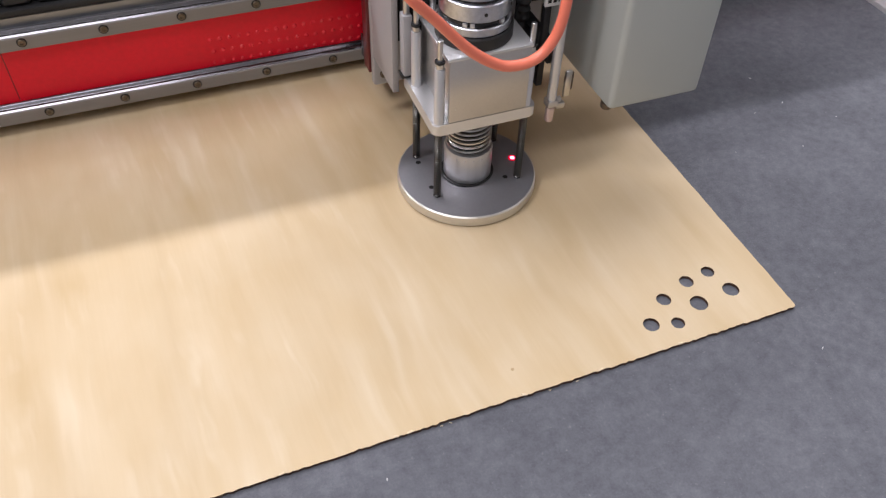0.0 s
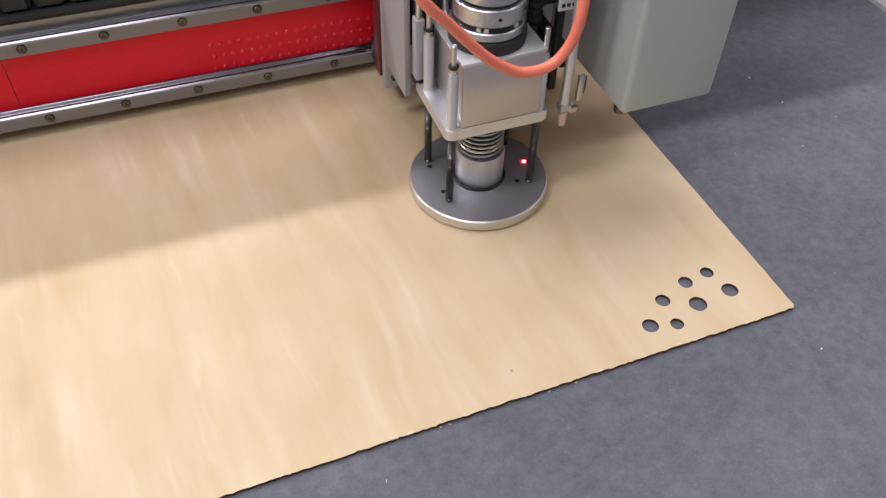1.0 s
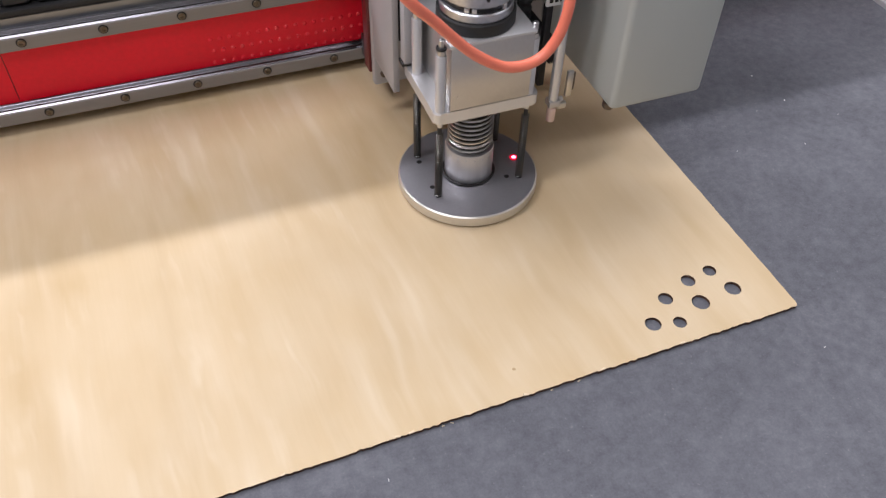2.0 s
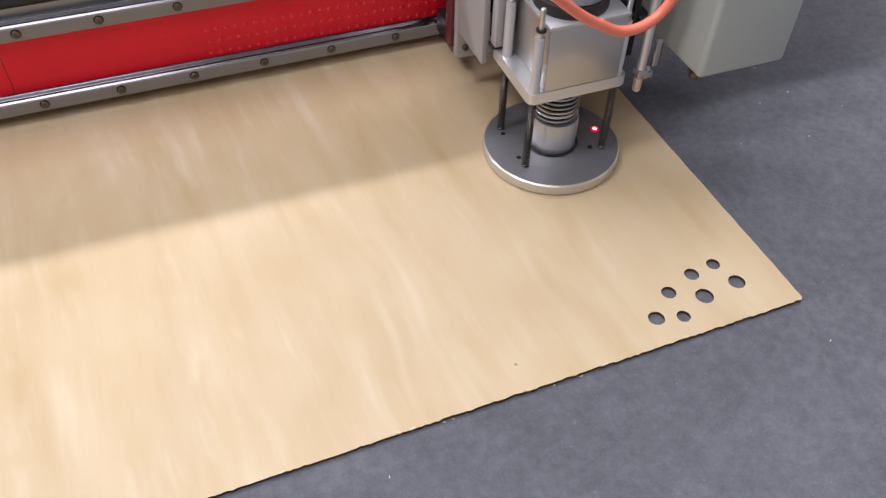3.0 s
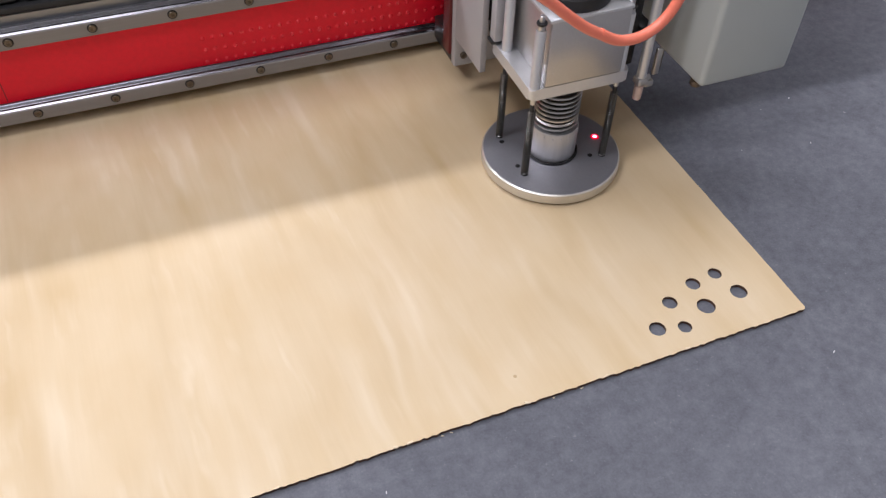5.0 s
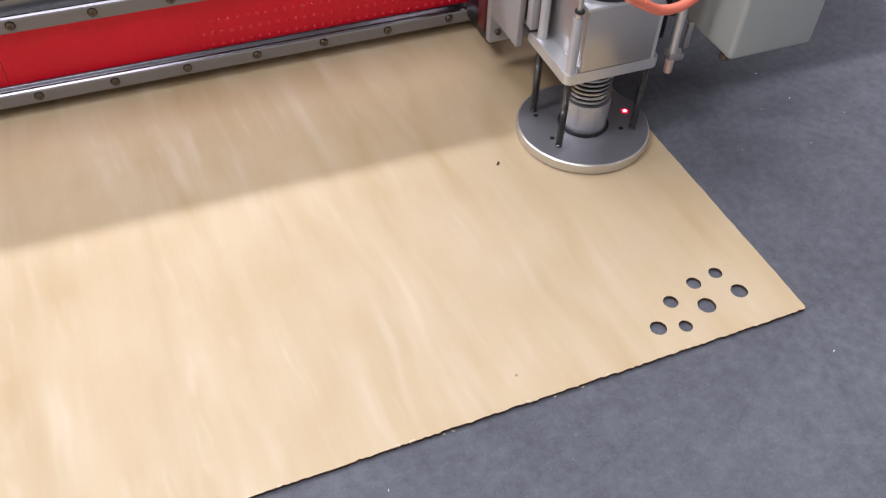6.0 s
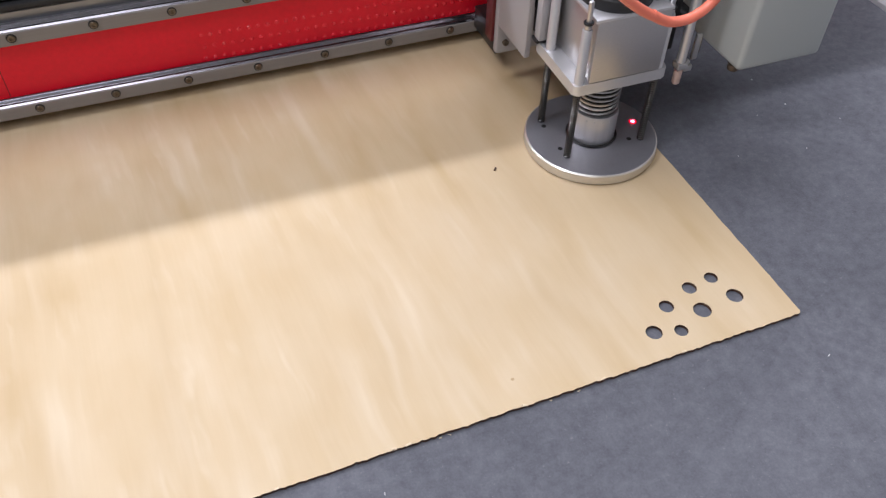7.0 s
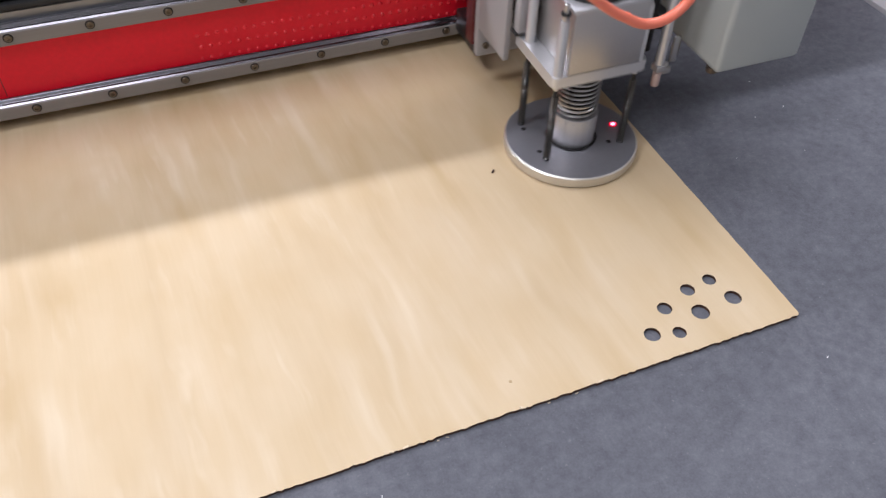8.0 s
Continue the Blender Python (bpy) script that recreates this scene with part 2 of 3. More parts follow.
def bm_helix(r, wire, z0, z1, turns, x=0.0, y=0.0, sides=5, steps=14, bm=None):
    n = int(turns * steps)
    pts = [(x + r * math.cos(2 * math.pi * i / steps), y + r * math.sin(2 * math.pi * i / steps), z0 + (z1 - z0) * i / n) for i in range(n + 1)]
    return bm_sweep(pts, wire, sides, bm)


def bm_extrude_x(profile, x0, x1, bm=None):
    """A profile of (y, z) points drawn out along x."""
    bm = bm or bmesh.new()
    a = [bm.verts.new((x0, y, z)) for y, z in profile]
    b = [bm.verts.new((x1, y, z)) for y, z in profile]
    n = len(profile)
    for k in range(n):
        bm.faces.new((a[k], a[(k + 1) % n], b[(k + 1) % n], b[k]))
    bm.faces.new(a)
    bm.faces.new(b)
    return bm


def smooth_curve(points, per=8):
    """Catmull-Rom through points."""
    p = [Vector(q) for q in points]
    p = [2 * p[0] - p[1]] + p + [2 * p[-1] - p[-2]]
    res = []
    for i in range(1, len(p) - 2):
        for k in range(per):
            t = k / per
            a, b, c, d = p[i - 1], p[i], p[i + 1], p[i + 2]
            res.append(0.5 * (2 * b + (c - a) * t + (2 * a - 5 * b + 4 * c - d) * t * t + (3 * b - a - 3 * c + d) * t ** 3))
    return res + [p[-2]]


# ---- the hall ----
def hall():
    F, X0, X1, Y0, Y1, Z1 = -0.86, -7.0, 7.2, -3.5, 5.0, CEIL
    tagged(link_mesh("floor", bm_box(X0, X1, Y0, Y1, F - 0.1, F), CONCRETE), "smooth grey concrete workshop floor", "floor", kind="structure")
    tagged(link_mesh("ceiling", bm_box(X0, X1, Y0, Y1, Z1, Z1 + 0.1), PLASTER), "plain white painted workshop ceiling", "ceiling", kind="structure")
    for nm, b in (("wall_north", (X0, X1, Y1, Y1 + 0.15)), ("wall_south", (X0, X1, Y0 - 0.15, Y0)), ("wall_east", (X1, X1 + 0.15, Y0 - 0.15, Y1 + 0.15)), ("wall_west", (X0 - 0.15, X0, Y0 - 0.15, Y1 + 0.15))):
        tagged(link_mesh(nm, bm_box(*b, F - 0.1, Z1 + 0.1), PLASTER), "plain off-white plastered workshop wall", "wall", kind="structure")
    for x, y, _, w, n in UNSEEN_LAMPS:
        t = thing("ceiling_light", "unseen white LED lamp added under the ceiling", "light", "ceiling battens")
        t.location = (x, y, Z1)
        part("diffuser", bm_box(-n / 2 + 0.02, n / 2 - 0.02, -w / 2 + 0.02, w / 2 - 0.02, -0.064, -0.0605), TUBEGLOW, t, "glowing white diffuser")
        part("housing", bm_box(-n / 2, n / 2, -w / 2, w / 2, -0.06, 0, 0.006), WHITE, t)


hall()


# ---- cutting table ----
FELT_X0, FELT_X1, FELT_Y0, FELT_Y1 = -1.35, 0.342, -0.55, 1.75


def cutting_table():
    t = thing("cutting_table", "wide steel cutting table with grey felt bed", "table")
    part("bed", bm_box(FELT_X0 - 0.01, FELT_X1 + 0.01, FELT_Y0, FELT_Y1, -0.06, -0.004), ALU, t)
    for x0, x1 in ((FELT_X1 + 0.002, FELT_X1 + 0.09), (FELT_X0 - 0.09, FELT_X0 - 0.002)):
        part("side_profile", bm_box(x0, x1, FELT_Y0 - 0.02, FELT_Y1 + 0.02, -0.10, 0.004, 0.002), GREYPAINT, t, "pale grey aluminium side profile")
    part("front_profile", bm_box(FELT_X0, FELT_X1, FELT_Y0 - 0.06, FELT_Y0 - 0.002, -0.10, 0.002, 0.003), GREYPAINT, t)
    part("back_profile", bm_box(FELT_X0, FELT_X1, FELT_Y1 + 0.002, FELT_Y1 + 0.06, -0.10, 0.002, 0.003), GREYPAINT, t)
    for x in (FELT_X0 + 0.05, FELT_X1 - 0.05):
        for y in (FELT_Y0 + 0.08, FELT_Y1 - 0.08):
            part("leg", bm_box(x - 0.04, x + 0.04, y - 0.04, y + 0.04, -0.86, -0.06, 0.004), FRAMEPAINT, t)
    mat = link_mesh("felt_mat", bm_box(FELT_X0, FELT_X1, FELT_Y0, FELT_Y1, -0.004, 0.0), FELT)
    tagged(mat, "dark grey porous felt mat covering the table", "mat")


cutting_table()


# ---- sheet of veneer plywood ----
SHEET = pose(0, 0, 0, 0, 0, 0.787)
THICK = 0.0027
HOLES = [(-0.1067, 0.0201, 0.0115), (-0.0882, 0.0153, 0.0096), (-0.0867, 0.0372, 0.0106), (-0.0621, 0.0465, 0.0106), (-0.0420, 0.0496, 0.0100), (-0.0645, 0.0259, 0.0130), (-0.0355, 0.0294, 0.0122)]


def plywood_sheet():
    rnd = random.Random(4)
    back = SHEET.inverted()
    X0, Y1 = -0.98, 0.82
    rim = []
    x = X0
    while x < -0.006:                       # torn front edge
        rim.append((x, rnd.choice((0, 0, 0, 0.0004, -0.0004)) + rnd.uniform(-0.00025, 0.00025)))
        x += rnd.uniform(0.0012, 0.004)
    for k in range(6):                      # rounded corner
        a = radians(-90 + 18 * k)
        rim.append((-0.003 + 0.003 * math.cos(a), 0.003 + 0.003 * math.sin(a)))
    y = 0.01
    while y < Y1:
        rim.append((rnd.uniform(-0.0003, 0.0003), y))
        y += rnd.uniform(0.006, 0.012)
    rim += [(0, Y1), (X0, Y1)]
    loops = [rim]
    for hx, hy, d in HOLES:
        c = back @ Vector((hx, hy, 0))
        loops.append([(c.x + (d / 2 + rnd.uniform(-0.00013, 0.00013)) * math.cos(2 * math.pi * k / 30), c.y + (d / 2 + rnd.uniform(-0.00013, 0.00013)) * math.sin(2 * math.pi * k / 30)) for k in range(30)])
    top, sides = bmesh.new(), bmesh.new()
    edges = []
    for lp in loops:
        vs = [top.verts.new((a, b, THICK)) for a, b in lp]
        edges += [top.edges.new((vs[k], vs[(k + 1) % len(vs)])) for k in range(len(vs))]
        lo = [sides.verts.new((a, b, 0.0003)) for a, b in lp]
        hi = [sides.verts.new((a, b, THICK)) for a, b in lp]
        for k in range(len(lp)):
            j = (k + 1) % len(lp)
            sides.faces.new((lo[k], lo[j], hi[j], hi[k]))
    bmesh.ops.triangle_fill(top, use_beauty=True, use_dissolve=False, edges=edges, normal=(0, 0, 1))
    s = thing("plywood_sheet", "pale veneered plywood sheet with seven round holes on the felt", "plywood")
    s.matrix_world = SHEET
    part("veneer", top, WOOD, s, "pale streaky veneer", smooth=None)
    part("edge", sides, EDGE, s, "dark rough cut edge", smooth=None)
    return s


sheet = plywood_sheet()


def splinters():
    rnd = random.Random(11)
    for k in range(7):
        x = -rnd.uniform(0.03, 0.55)
        bm = bm_box(-0.0008, 0.0008, -0.0003, 0.0003, 0, 0.0005)
        for v in bm.verts:
            v.co += Vector((rnd.uniform(-0.0005, 0.0005), rnd.uniform(-0.0002, 0.0002), rnd.uniform(0, 0.0003)))
        ob = link_mesh("wood_splinter", bm, SPLINTER)
        q = SHEET @ Vector((x, -0.0006 - rnd.uniform(0, 0.0004), 0))
        ob.matrix_world = pose(q.x, q.y, 0.0, 0, 0, rnd.uniform(-30, 30))
        tagged(ob, "tiny pale wood splinter beside the sheet's edge", "splinter", "splinters along the cut edge")


splinters()


def edge_chips():
    rnd = random.Random(23)
    for x in (-0.3726, -0.3007, -0.2915, -0.2140, -0.1580, -0.0960):
        bm = bm_box(-0.0016, 0.0016, -0.0005, 0.0005, 0, 0.0009)
        for v in bm.verts:
            v.co += Vector((rnd.uniform(-0.0007, 0.0007), rnd.uniform(-0.0003, 0.0003), rnd.uniform(0, 0.0005) if v.co.z > 0 else 0))
        ob = link_mesh("wood_splinter", bm, SPLINTER)
        q = SHEET @ Vector((x, -0.0004, 0))
        ob.matrix_world = pose(q.x, q.y + 0.0006, THICK, 0, 0, rnd.uniform(-25, 25))
        tagged(ob, "pale torn wood splinter on the sheet's cut edge", "splinter", "splinters along the cut edge")


edge_chips()


def chip():
    bm = bm_box(-0.0017, 0.0017, -0.0007, 0.0007, 0, 0.0012)
    for v in bm.verts:
        v.co.x += 0.4 * v.co.y * (1 if v.co.z > 0 else -1)
    ob = link_mesh("wood_chip", bm, EDGE)
    ob.matrix_world = pose(-0.1427, 0.2108, THICK, 0, 0, 50)
    tagged(ob, "tiny dark chip lying on the veneer", "chip")
    # small brownish mark on the wood, built as a raised fleck
    ob = link_mesh("brownish_fleck", bm_lathe([(0.0012, 0.0), (0.0009, 0.0003), (0, 0.0004)], 0, 0, 9), BROWN_FLECK)
    ob.matrix_world = pose(-0.2129, 0.0183, THICK)
    tagged(ob, "tiny brownish mark on the veneer", "sawdust")


chip()


def lint(x, y, z, size, turn):
    bm = bm_sweep([(-size, 0, size * 0.3), (-size * 0.3, size * 0.3, size * 0.4), (size * 0.4, 0, size * 0.35), (size, size * 0.5, size * 0.3)], size * 0.3, 6)
    ob = link_mesh("lint", bm, WHITE, 60)
    ob.matrix_world = pose(x, y, z, 0, 0, turn)
    tagged(ob, "tiny pale speck of lint on the felt", "lint", "specks of lint")


LINT = [(-0.0041, -0.0355, 0.0009, 20), (-0.3142, -0.0279, 0.0008, 70), (0.1359, 0.2503, 0.0008, 130), (0.1421, 0.2080, 0.0009, 40), (0.1082, 0.2028, 0.0005, 10), (0.1207, 0.1496, 0.0006, 75), (0.1756, 0.1745, 0.0005, 160), (0.0593, 0.1609, 0.0005, 100)]
for lx, ly, ls, lt in LINT:
    lint(lx, ly, 0.0, ls, lt)

# ---- gantry: origin under the front face of the rails ----
gantry = thing("gantry", "red gantry beam with steel guide rails across the table", "gantry")


def gantry_parts():
    X0, X1 = -1.45, 0.44
    FACE = 0.0105                           # front of the beam, behind the rails
    part("beam", bm_box(X0, X1, FACE, 0.095, 0.0190, 0.1105, 0.0012), ANOD, gantry, "extruded aluminium beam")
    part("front_panel", bm_extrude_x([(FACE - 0.0001, 0.0356), (FACE - 0.0012, 0.0362), (FACE - 0.0012, 0.0874), (FACE - 0.0001, 0.0880)], X0 + 0.002, X1 - 0.002), RED, gantry, "glossy red front panel")
    part("panel_joint", bm_box(-0.4982, -0.4977, FACE - 0.0015, FACE - 0.0008, 0.038, 0.087), DARK_RED, gantry)
    # embossed studs in rows over the panel
    bm = bmesh.new()
    for row, z in enumerate((0.0393, 0.0506, 0.0618)):
        x = -0.3400 + (0.0012 if row % 2 else 0.0)
        while x < 0.3:
            bm_lathe([(0.0021, 0.0), (0.0019, 0.0004), (0.0012, 0.0008), (0.0, 0.0009)], 0, 0, 10, bm)
            bm.verts.ensure_lookup_table()
            for v in bm.verts[-31:]:
                px, py, pz = v.co
                v.co = (x + px, FACE - 0.0011 - pz, z + py)
            x += 0.0081
    tagged(part("studs", bm, RED_DOT, gantry, "rows of small red studs", smooth=60), kind="stuff")
    # profile rails, bolted through their front faces, with a ball groove in the upper side
    for z0 in (0.0229, 0.0882):
        z1 = z0 + 0.0125
        prof = [(FACE, z0), (-0.0011, z0), (-0.0011, z1 - 0.0013), (0.0002, z1), (0.0004, z1 - 0.0001), (0.0006, z1 - 0.0012), (0.0008, z1 - 0.0030), (0.0042, z1 - 0.0030), (0.0047, z1 - 0.0020), (0.0066, z1 - 0.0010), (0.0080, z1 + 0.0003), (0.0086, z1 + 0.0002), (0.0090, z1 - 0.0020), (FACE, z1 - 0.0020)]
        rail = part("guide_rail", bm_extrude_x(prof, X0 + 0.001, X1 - 0.001), CHROME, gantry, "bright ground steel guide rail", smooth=40)
        # dark strips put shade lines into the groove and along the panel
        for y0, y1, h in ((0.0006, 0.0041, 0.0010), (0.0086, FACE - 0.0012, 0.0002)):
            part("groove_shade", bm_extrude_x([(y0, z1 - h - 0.0014), (y1, z1 - h - 0.0014), (y1, z1 - h), (y0, z1 - h)], X0 + 0.002, X1 - 0.002), DARKSTEEL, rail, "dark strip for the rail's shade line")
        part("rail_face", bm_extrude_x([(-0.0012, z0), (-0.0017, z0), (-0.0021, z0 + 0.0005), (-0.0021, z1 - 0.0020), (-0.0012, z1 - 0.0011)], X0 + 0.001, X1 - 0.001), ALU_STRIP, rail, "satin metal face with bolt holes")
    part("rail_cap", bm_extrude_x([(FACE, 0.1016), (FACE - 0.001, 0.1018), (FACE - 0.001, 0.1094), (FACE, 0.1102)], X0 + 0.001, X1 - 0.001), CAPSTEEL, gantry)
    bolt = bmesh.new()
    bm_lathe([(0.0, 0.0003), (0.0012, 0.0003), (0.0015, 0.0014), (0.0026, 0.0014), (0.0029, 0.0009), (0.0029, 0.0)], 0, 0, 16, bolt)
    bmesh.ops.rotate(bolt, verts=bolt.verts, matrix=Matrix.Rotation(radians(90), 3, "X"))
    seat = bm_lathe([(0.0029, 0.0004), (0.0037, 0.0005), (0.0039, 0.0)], 0, 0, 18)
    bmesh.ops.rotate(seat, verts=seat.verts, matrix=Matrix.Rotation(radians(90), 3, "X"))
    bolts, rims = part("bolt", bolt, BRASS, gantry, "dark brass-toned socket bolt", smooth=30), part("bolt_seat", seat, DARKSTEEL, gantry, "dark counterbore rim", smooth=30)
    spots = [(-0.4785 + 0.06 * k, z) for z in (0.0293, 0.0946) for k in range(-14, 16) if X0 < -0.4785 + 0.06 * k < X1]
    for first in (bolts, rims):
        first.location = (spots[0][0], -0.0021, spots[0][1])
        for x, z in spots[1:]:
            b = first.copy()
            b.location = (x, -0.0021, z)
            scene.collection.objects.link(b)
    # cable chain in its tray on top of the beam
    part("top_cover", bm_box(X0, X1, 0.008, 0.095, 0.1108, 0.1160, 0.001), BLACK, gantry, "black cover plate")
    # link height, out of view, is chosen for where the beam's shadow falls
    link = bm_box(-0.011, 0.011, 0.012, 0.082, 0.116, 0.246, 0.003, 1)
    base = part("chain_link", link, BLACK, gantry, "black plastic cable chain link")
    base.location = (X0 + 0.02, 0, 0)
    x = X0 + 0.045
    while x < X1 - 0.02:
        b = base.copy()
        b.location = (x, 0, 0)
        scene.collection.objects.link(b)
        x += 0.0245
    for x0, x1, fx in ((X1, X1 + 0.02, 0.39), (X0 - 0.02, X0, -1.40)):
        part("end_plate", bm_box(x0, x1, -0.02, 0.11, 0.03, 0.21, 0.003), GREYPAINT, gantry)
        part("foot", bm_box(min(x0, fx), max(x1, fx), -0.01, 0.10, 0.0142, 0.03, 0.003), GREYPAINT, gantry)


gantry_parts()
gantry.scale = (1.0225, 1.0225, 1.0225)

# ---- cutting head: origin on the table under the tool's axis ----
head = thing("router", "silver router with round pressure foot and orange air hose", "router")
RX, RY0, RY1 = 0.034, -0.0245, 0.0245     # guide rods
AX, AY = -0.0003, -0.0027                  # tool axis


def pressure_foot():
    z = 0.003
    f = part("pressure_foot", bm_lathe([(0.012, THICK + 0.0002), (0.0515, THICK + 0.0002), (0.0549, z + 0.0008), (0.0555, z + 0.0022), (0.0554, z + 0.0060), (0.0548, z + 0.0092), (0.0542, z + 0.0098), (0.0214, z + 0.0100), (0.0210, z + 0.0080), (0.012, z + 0.0080), (0.012, THICK + 0.0002)], AX - 0.0009, AY - 0.0010, 96), FOOT, head, "round turned aluminium pressure foot", smooth=25)
    part("rim_band", bm_lathe([(0.0550, z + 0.0007), (0.05565, z + 0.0022), (0.0554, z + 0.0088), (0.0543, z + 0.00975)], AX - 0.0009, AY - 0.0010, 96), RIM, f, "bright polished rim")
    # recess round the sleeve, its shade given by a dark metal ring
    part("collar_groove", bm_lathe([(0.0192, z + 0.0082), (0.0213, z + 0.0103), (0.0203, z + 0.0108), (0.0192, z + 0.0106)], AX, AY, 64), DARKSTEEL, f, "dark ring round the sleeve")
    part("sleeve", bm_lathe([(0.016, 0.011), (0.0188, 0.011), (0.0190, 0.0118), (0.0190, 0.0385), (0.0183, 0.0400), (0.0140, 0.0402)], AX, AY, 64), SLEEVE, f, "bright steel nose sleeve")
    for k in range(18):
        a = 2 * math.pi * k / 18
        bm = bm_lathe([(0.0009, 0.0), (0.0007, 0.0004), (0, 0.0004)], 0, 0, 8)
        pin = part("sleeve_pin", bm, RING, f)
        pin.matrix_basis = Matrix.Translation((AX + 0.0189 * math.cos(a), AY + 0.0189 * math.sin(a), 0.0363)) @ Matrix.Rotation(a, 4, "Z") @ Matrix.Rotation(radians(90), 4, "Y")
    part("nose_spring", bm_helix(0.0166, 0.00105, 0.0408, 0.076, 8.5, AX, AY, 6, 36), COIL, f, "bright coil spring round the spindle")
    part("nose_core", bm_lathe([(0.0145, 0.038), (0.0147, 0.080)], AX, AY, 40), DARKSTEEL, f)
    for x in (-RX, RX):
        for y in (RY0, RY1):
            part("guide_rod", cyl(0.0020, 0.080, 0.152, x, y, 14), STEEL, f)
            # same rod, coloured black so the gaps between coils read as shade
            part("rod_shank", cyl(0.0016, 0.012, 0.080, x, y, 14), BLACK, f, "lower rod blackened for shade between the coils")
            part("rod_spring", bm_helix(0.0026, 0.00048, 0.0132, 0.0745, 29, x, y, 5, 12), SPRING, f, "dark thin coil spring")
            part("rod_nut", cyl(0.0031, 0.0128, 0.0150, x, y, 6), DARKSTEEL, f)
    # holes are not cut: dark discs carry the shade inside them
    for x, y in ((-0.0350, 0.0170), (-0.0350, -0.0145), (0.0248, -0.0220), (0.0248, 0.0230)):
        part("screw_hole", bm_lathe([(0.0019, 0.01295), (0.0021, 0.01325), (0.0015, 0.0133), (0.0, 0.01308)], x, y, 14), DARKSTEEL, f, "dark threaded hole")
    # laser's light spot and halo, built as glowing discs on the foot
    part("laser_dot", bm_lathe([(0.0019, 0.01325), (0.0015, 0.0137), (0, 0.0139)], 0.0396, -0.0024, 16), GLOW, f, "glowing red laser dot")
    part("laser_rim", bm_lathe([(0.0012, 0.0133), (0.0028, 0.0132), (0.0036, 0.0131)], 0.0396, -0.0024, 20), HALO, f, "red laser glow")
    return f


foot = pressure_foot()


def tool_block():
    b = part("tool_block", bm_box(-0.0270, 0.0305, -0.0265, 0.034, 0.0845, 0.1355, 0.0012), CAST, head, "silver clamping block with square front")
    part("front_plate", bm_box(-0.0285, 0.0322, -0.0295, -0.0262, 0.0850, 0.1372, 0.0010), CAST, b, "satin aluminium front plate")
    part("top_plate", bm_box(-0.030, 0.0335, -0.0295, 0.040, 0.1357, 0.1385, 0.0008), ANOD, b)
    # base plate with rounded corner lugs round the rods
    bm = bmesh.new()
    out = []
    for cx, cy, a0 in ((0.0365, 0.037, 0), (-0.0348, 0.037, 90), (-0.0348, -0.0245, 180), (0.0365, -0.0245, 270)):
        for k in range(7):
            a = radians(a0 + 15 * k)
            out.append((cx + 0.0045 * math.cos(a), cy + 0.0045 * math.sin(a)))
    lo = [bm.verts.new((x, y, 0.0750)) for x, y in out]
    hi = [bm.verts.new((x, y, 0.0845)) for x, y in out]
    for k in range(len(out)):
        j = (k + 1) % len(out)
        bm.faces.new((lo[k], lo[j], hi[j], hi[k]))
    f1, f2 = bm.faces.new(lo[::-1]), bm.faces.new(hi)
    bmesh.ops.bevel(bm, geom=list(f2.edges) + list(f1.edges), offset=0.0007, segments=2, affect="EDGES")
    part("base_plate", bm, ANOD, b, "silver base plate with rounded corners", smooth=40)
    for x in (-RX, RX):
        for y in (RY0, RY1):
            t = part("bushing", bm_lathe([(0.0022, 0.0845), (0.0040, 0.0845), (0.0040, 0.0850), (0.0038, 0.0856), (0.0038, 0.1295), (0.0034, 0.1302), (0.0020, 0.1303)], x, y, 20), ANOD, b, "pale metal bushing tube")
            part("stop_ring", bm_lathe([(0.0019, 0.1345), (0.0036, 0.1345), (0.0038, 0.1352), (0.0036, 0.1362), (0.0019, 0.1362)], x, y, 18), BLACK, t, "black rubber stop ring")
            part("nut", cyl(0.0029, 0.1303, 0.1340, x, y, 14), STEEL, t)
    part("plate_screw", bm_sweep([(-0.0235, -0.0290, 0.0965), (-0.0235, -0.0299, 0.0965)], 0.0007, 10), STEEL, b)
    part("spindle_flange", bm_lathe([(0.0, 0.1385), (0.0270, 0.1385), (0.0274, 0.1393), (0.0274, 0.1470), (0.0266, 0.1480), (0.0, 0.1480)], AX, AY + 0.002, 64), BLACK, b, "black spindle flange")
    y = AY + 0.002
    for nm, r, z0, z1 in (("clamp_ring", 0.0254, 0.1480, 0.1545), ("clamp_ring", 0.0252, 0.1588, 0.1715), ("clamp_ring", 0.0226, 0.1728, 0.1860)):
        ring = part(nm, bm_lathe([(0.015, z0), (r - 0.0008, z0), (r, z0 + 0.0008), (r, z1 - 0.0008), (r - 0.0008, z1), (0.015, z1)], AX, y, 72), RING, b, "ground steel clamp ring")
        if 0.155 < z0 < 0.17:
            for a in (-96, -40):
                q = radians(a)
                part("set_screw", bm_sweep([(AX + (r - 0.001) * math.cos(q), y + (r - 0.001) * math.sin(q), (z0 + z1) / 2), (AX + (r + 0.0004) * math.cos(q), y + (r + 0.0004) * math.sin(q), (z0 + z1) / 2)], 0.0014, 6), DARKSTEEL, ring)
    part("spindle_core", bm_lathe([(0.0228, 0.1540), (0.0228, 0.1592)], AX, y, 64), DARKSTEEL, b)
    for a in (-128, -116, -62, -20):
        q = radians(a)
        clip = part("spindle_clip", bm_box(-0.0016, 0.0016, -0.0012, 0.0012, 0.1550, 0.1584, 0.0003), ANOD, b)
        clip.matrix_basis = Matrix.Translation((AX + 0.0236 * math.cos(q), y + 0.0236 * math.sin(q), 0)) @ Matrix.Rotation(q + math.pi / 2, 4, "Z")
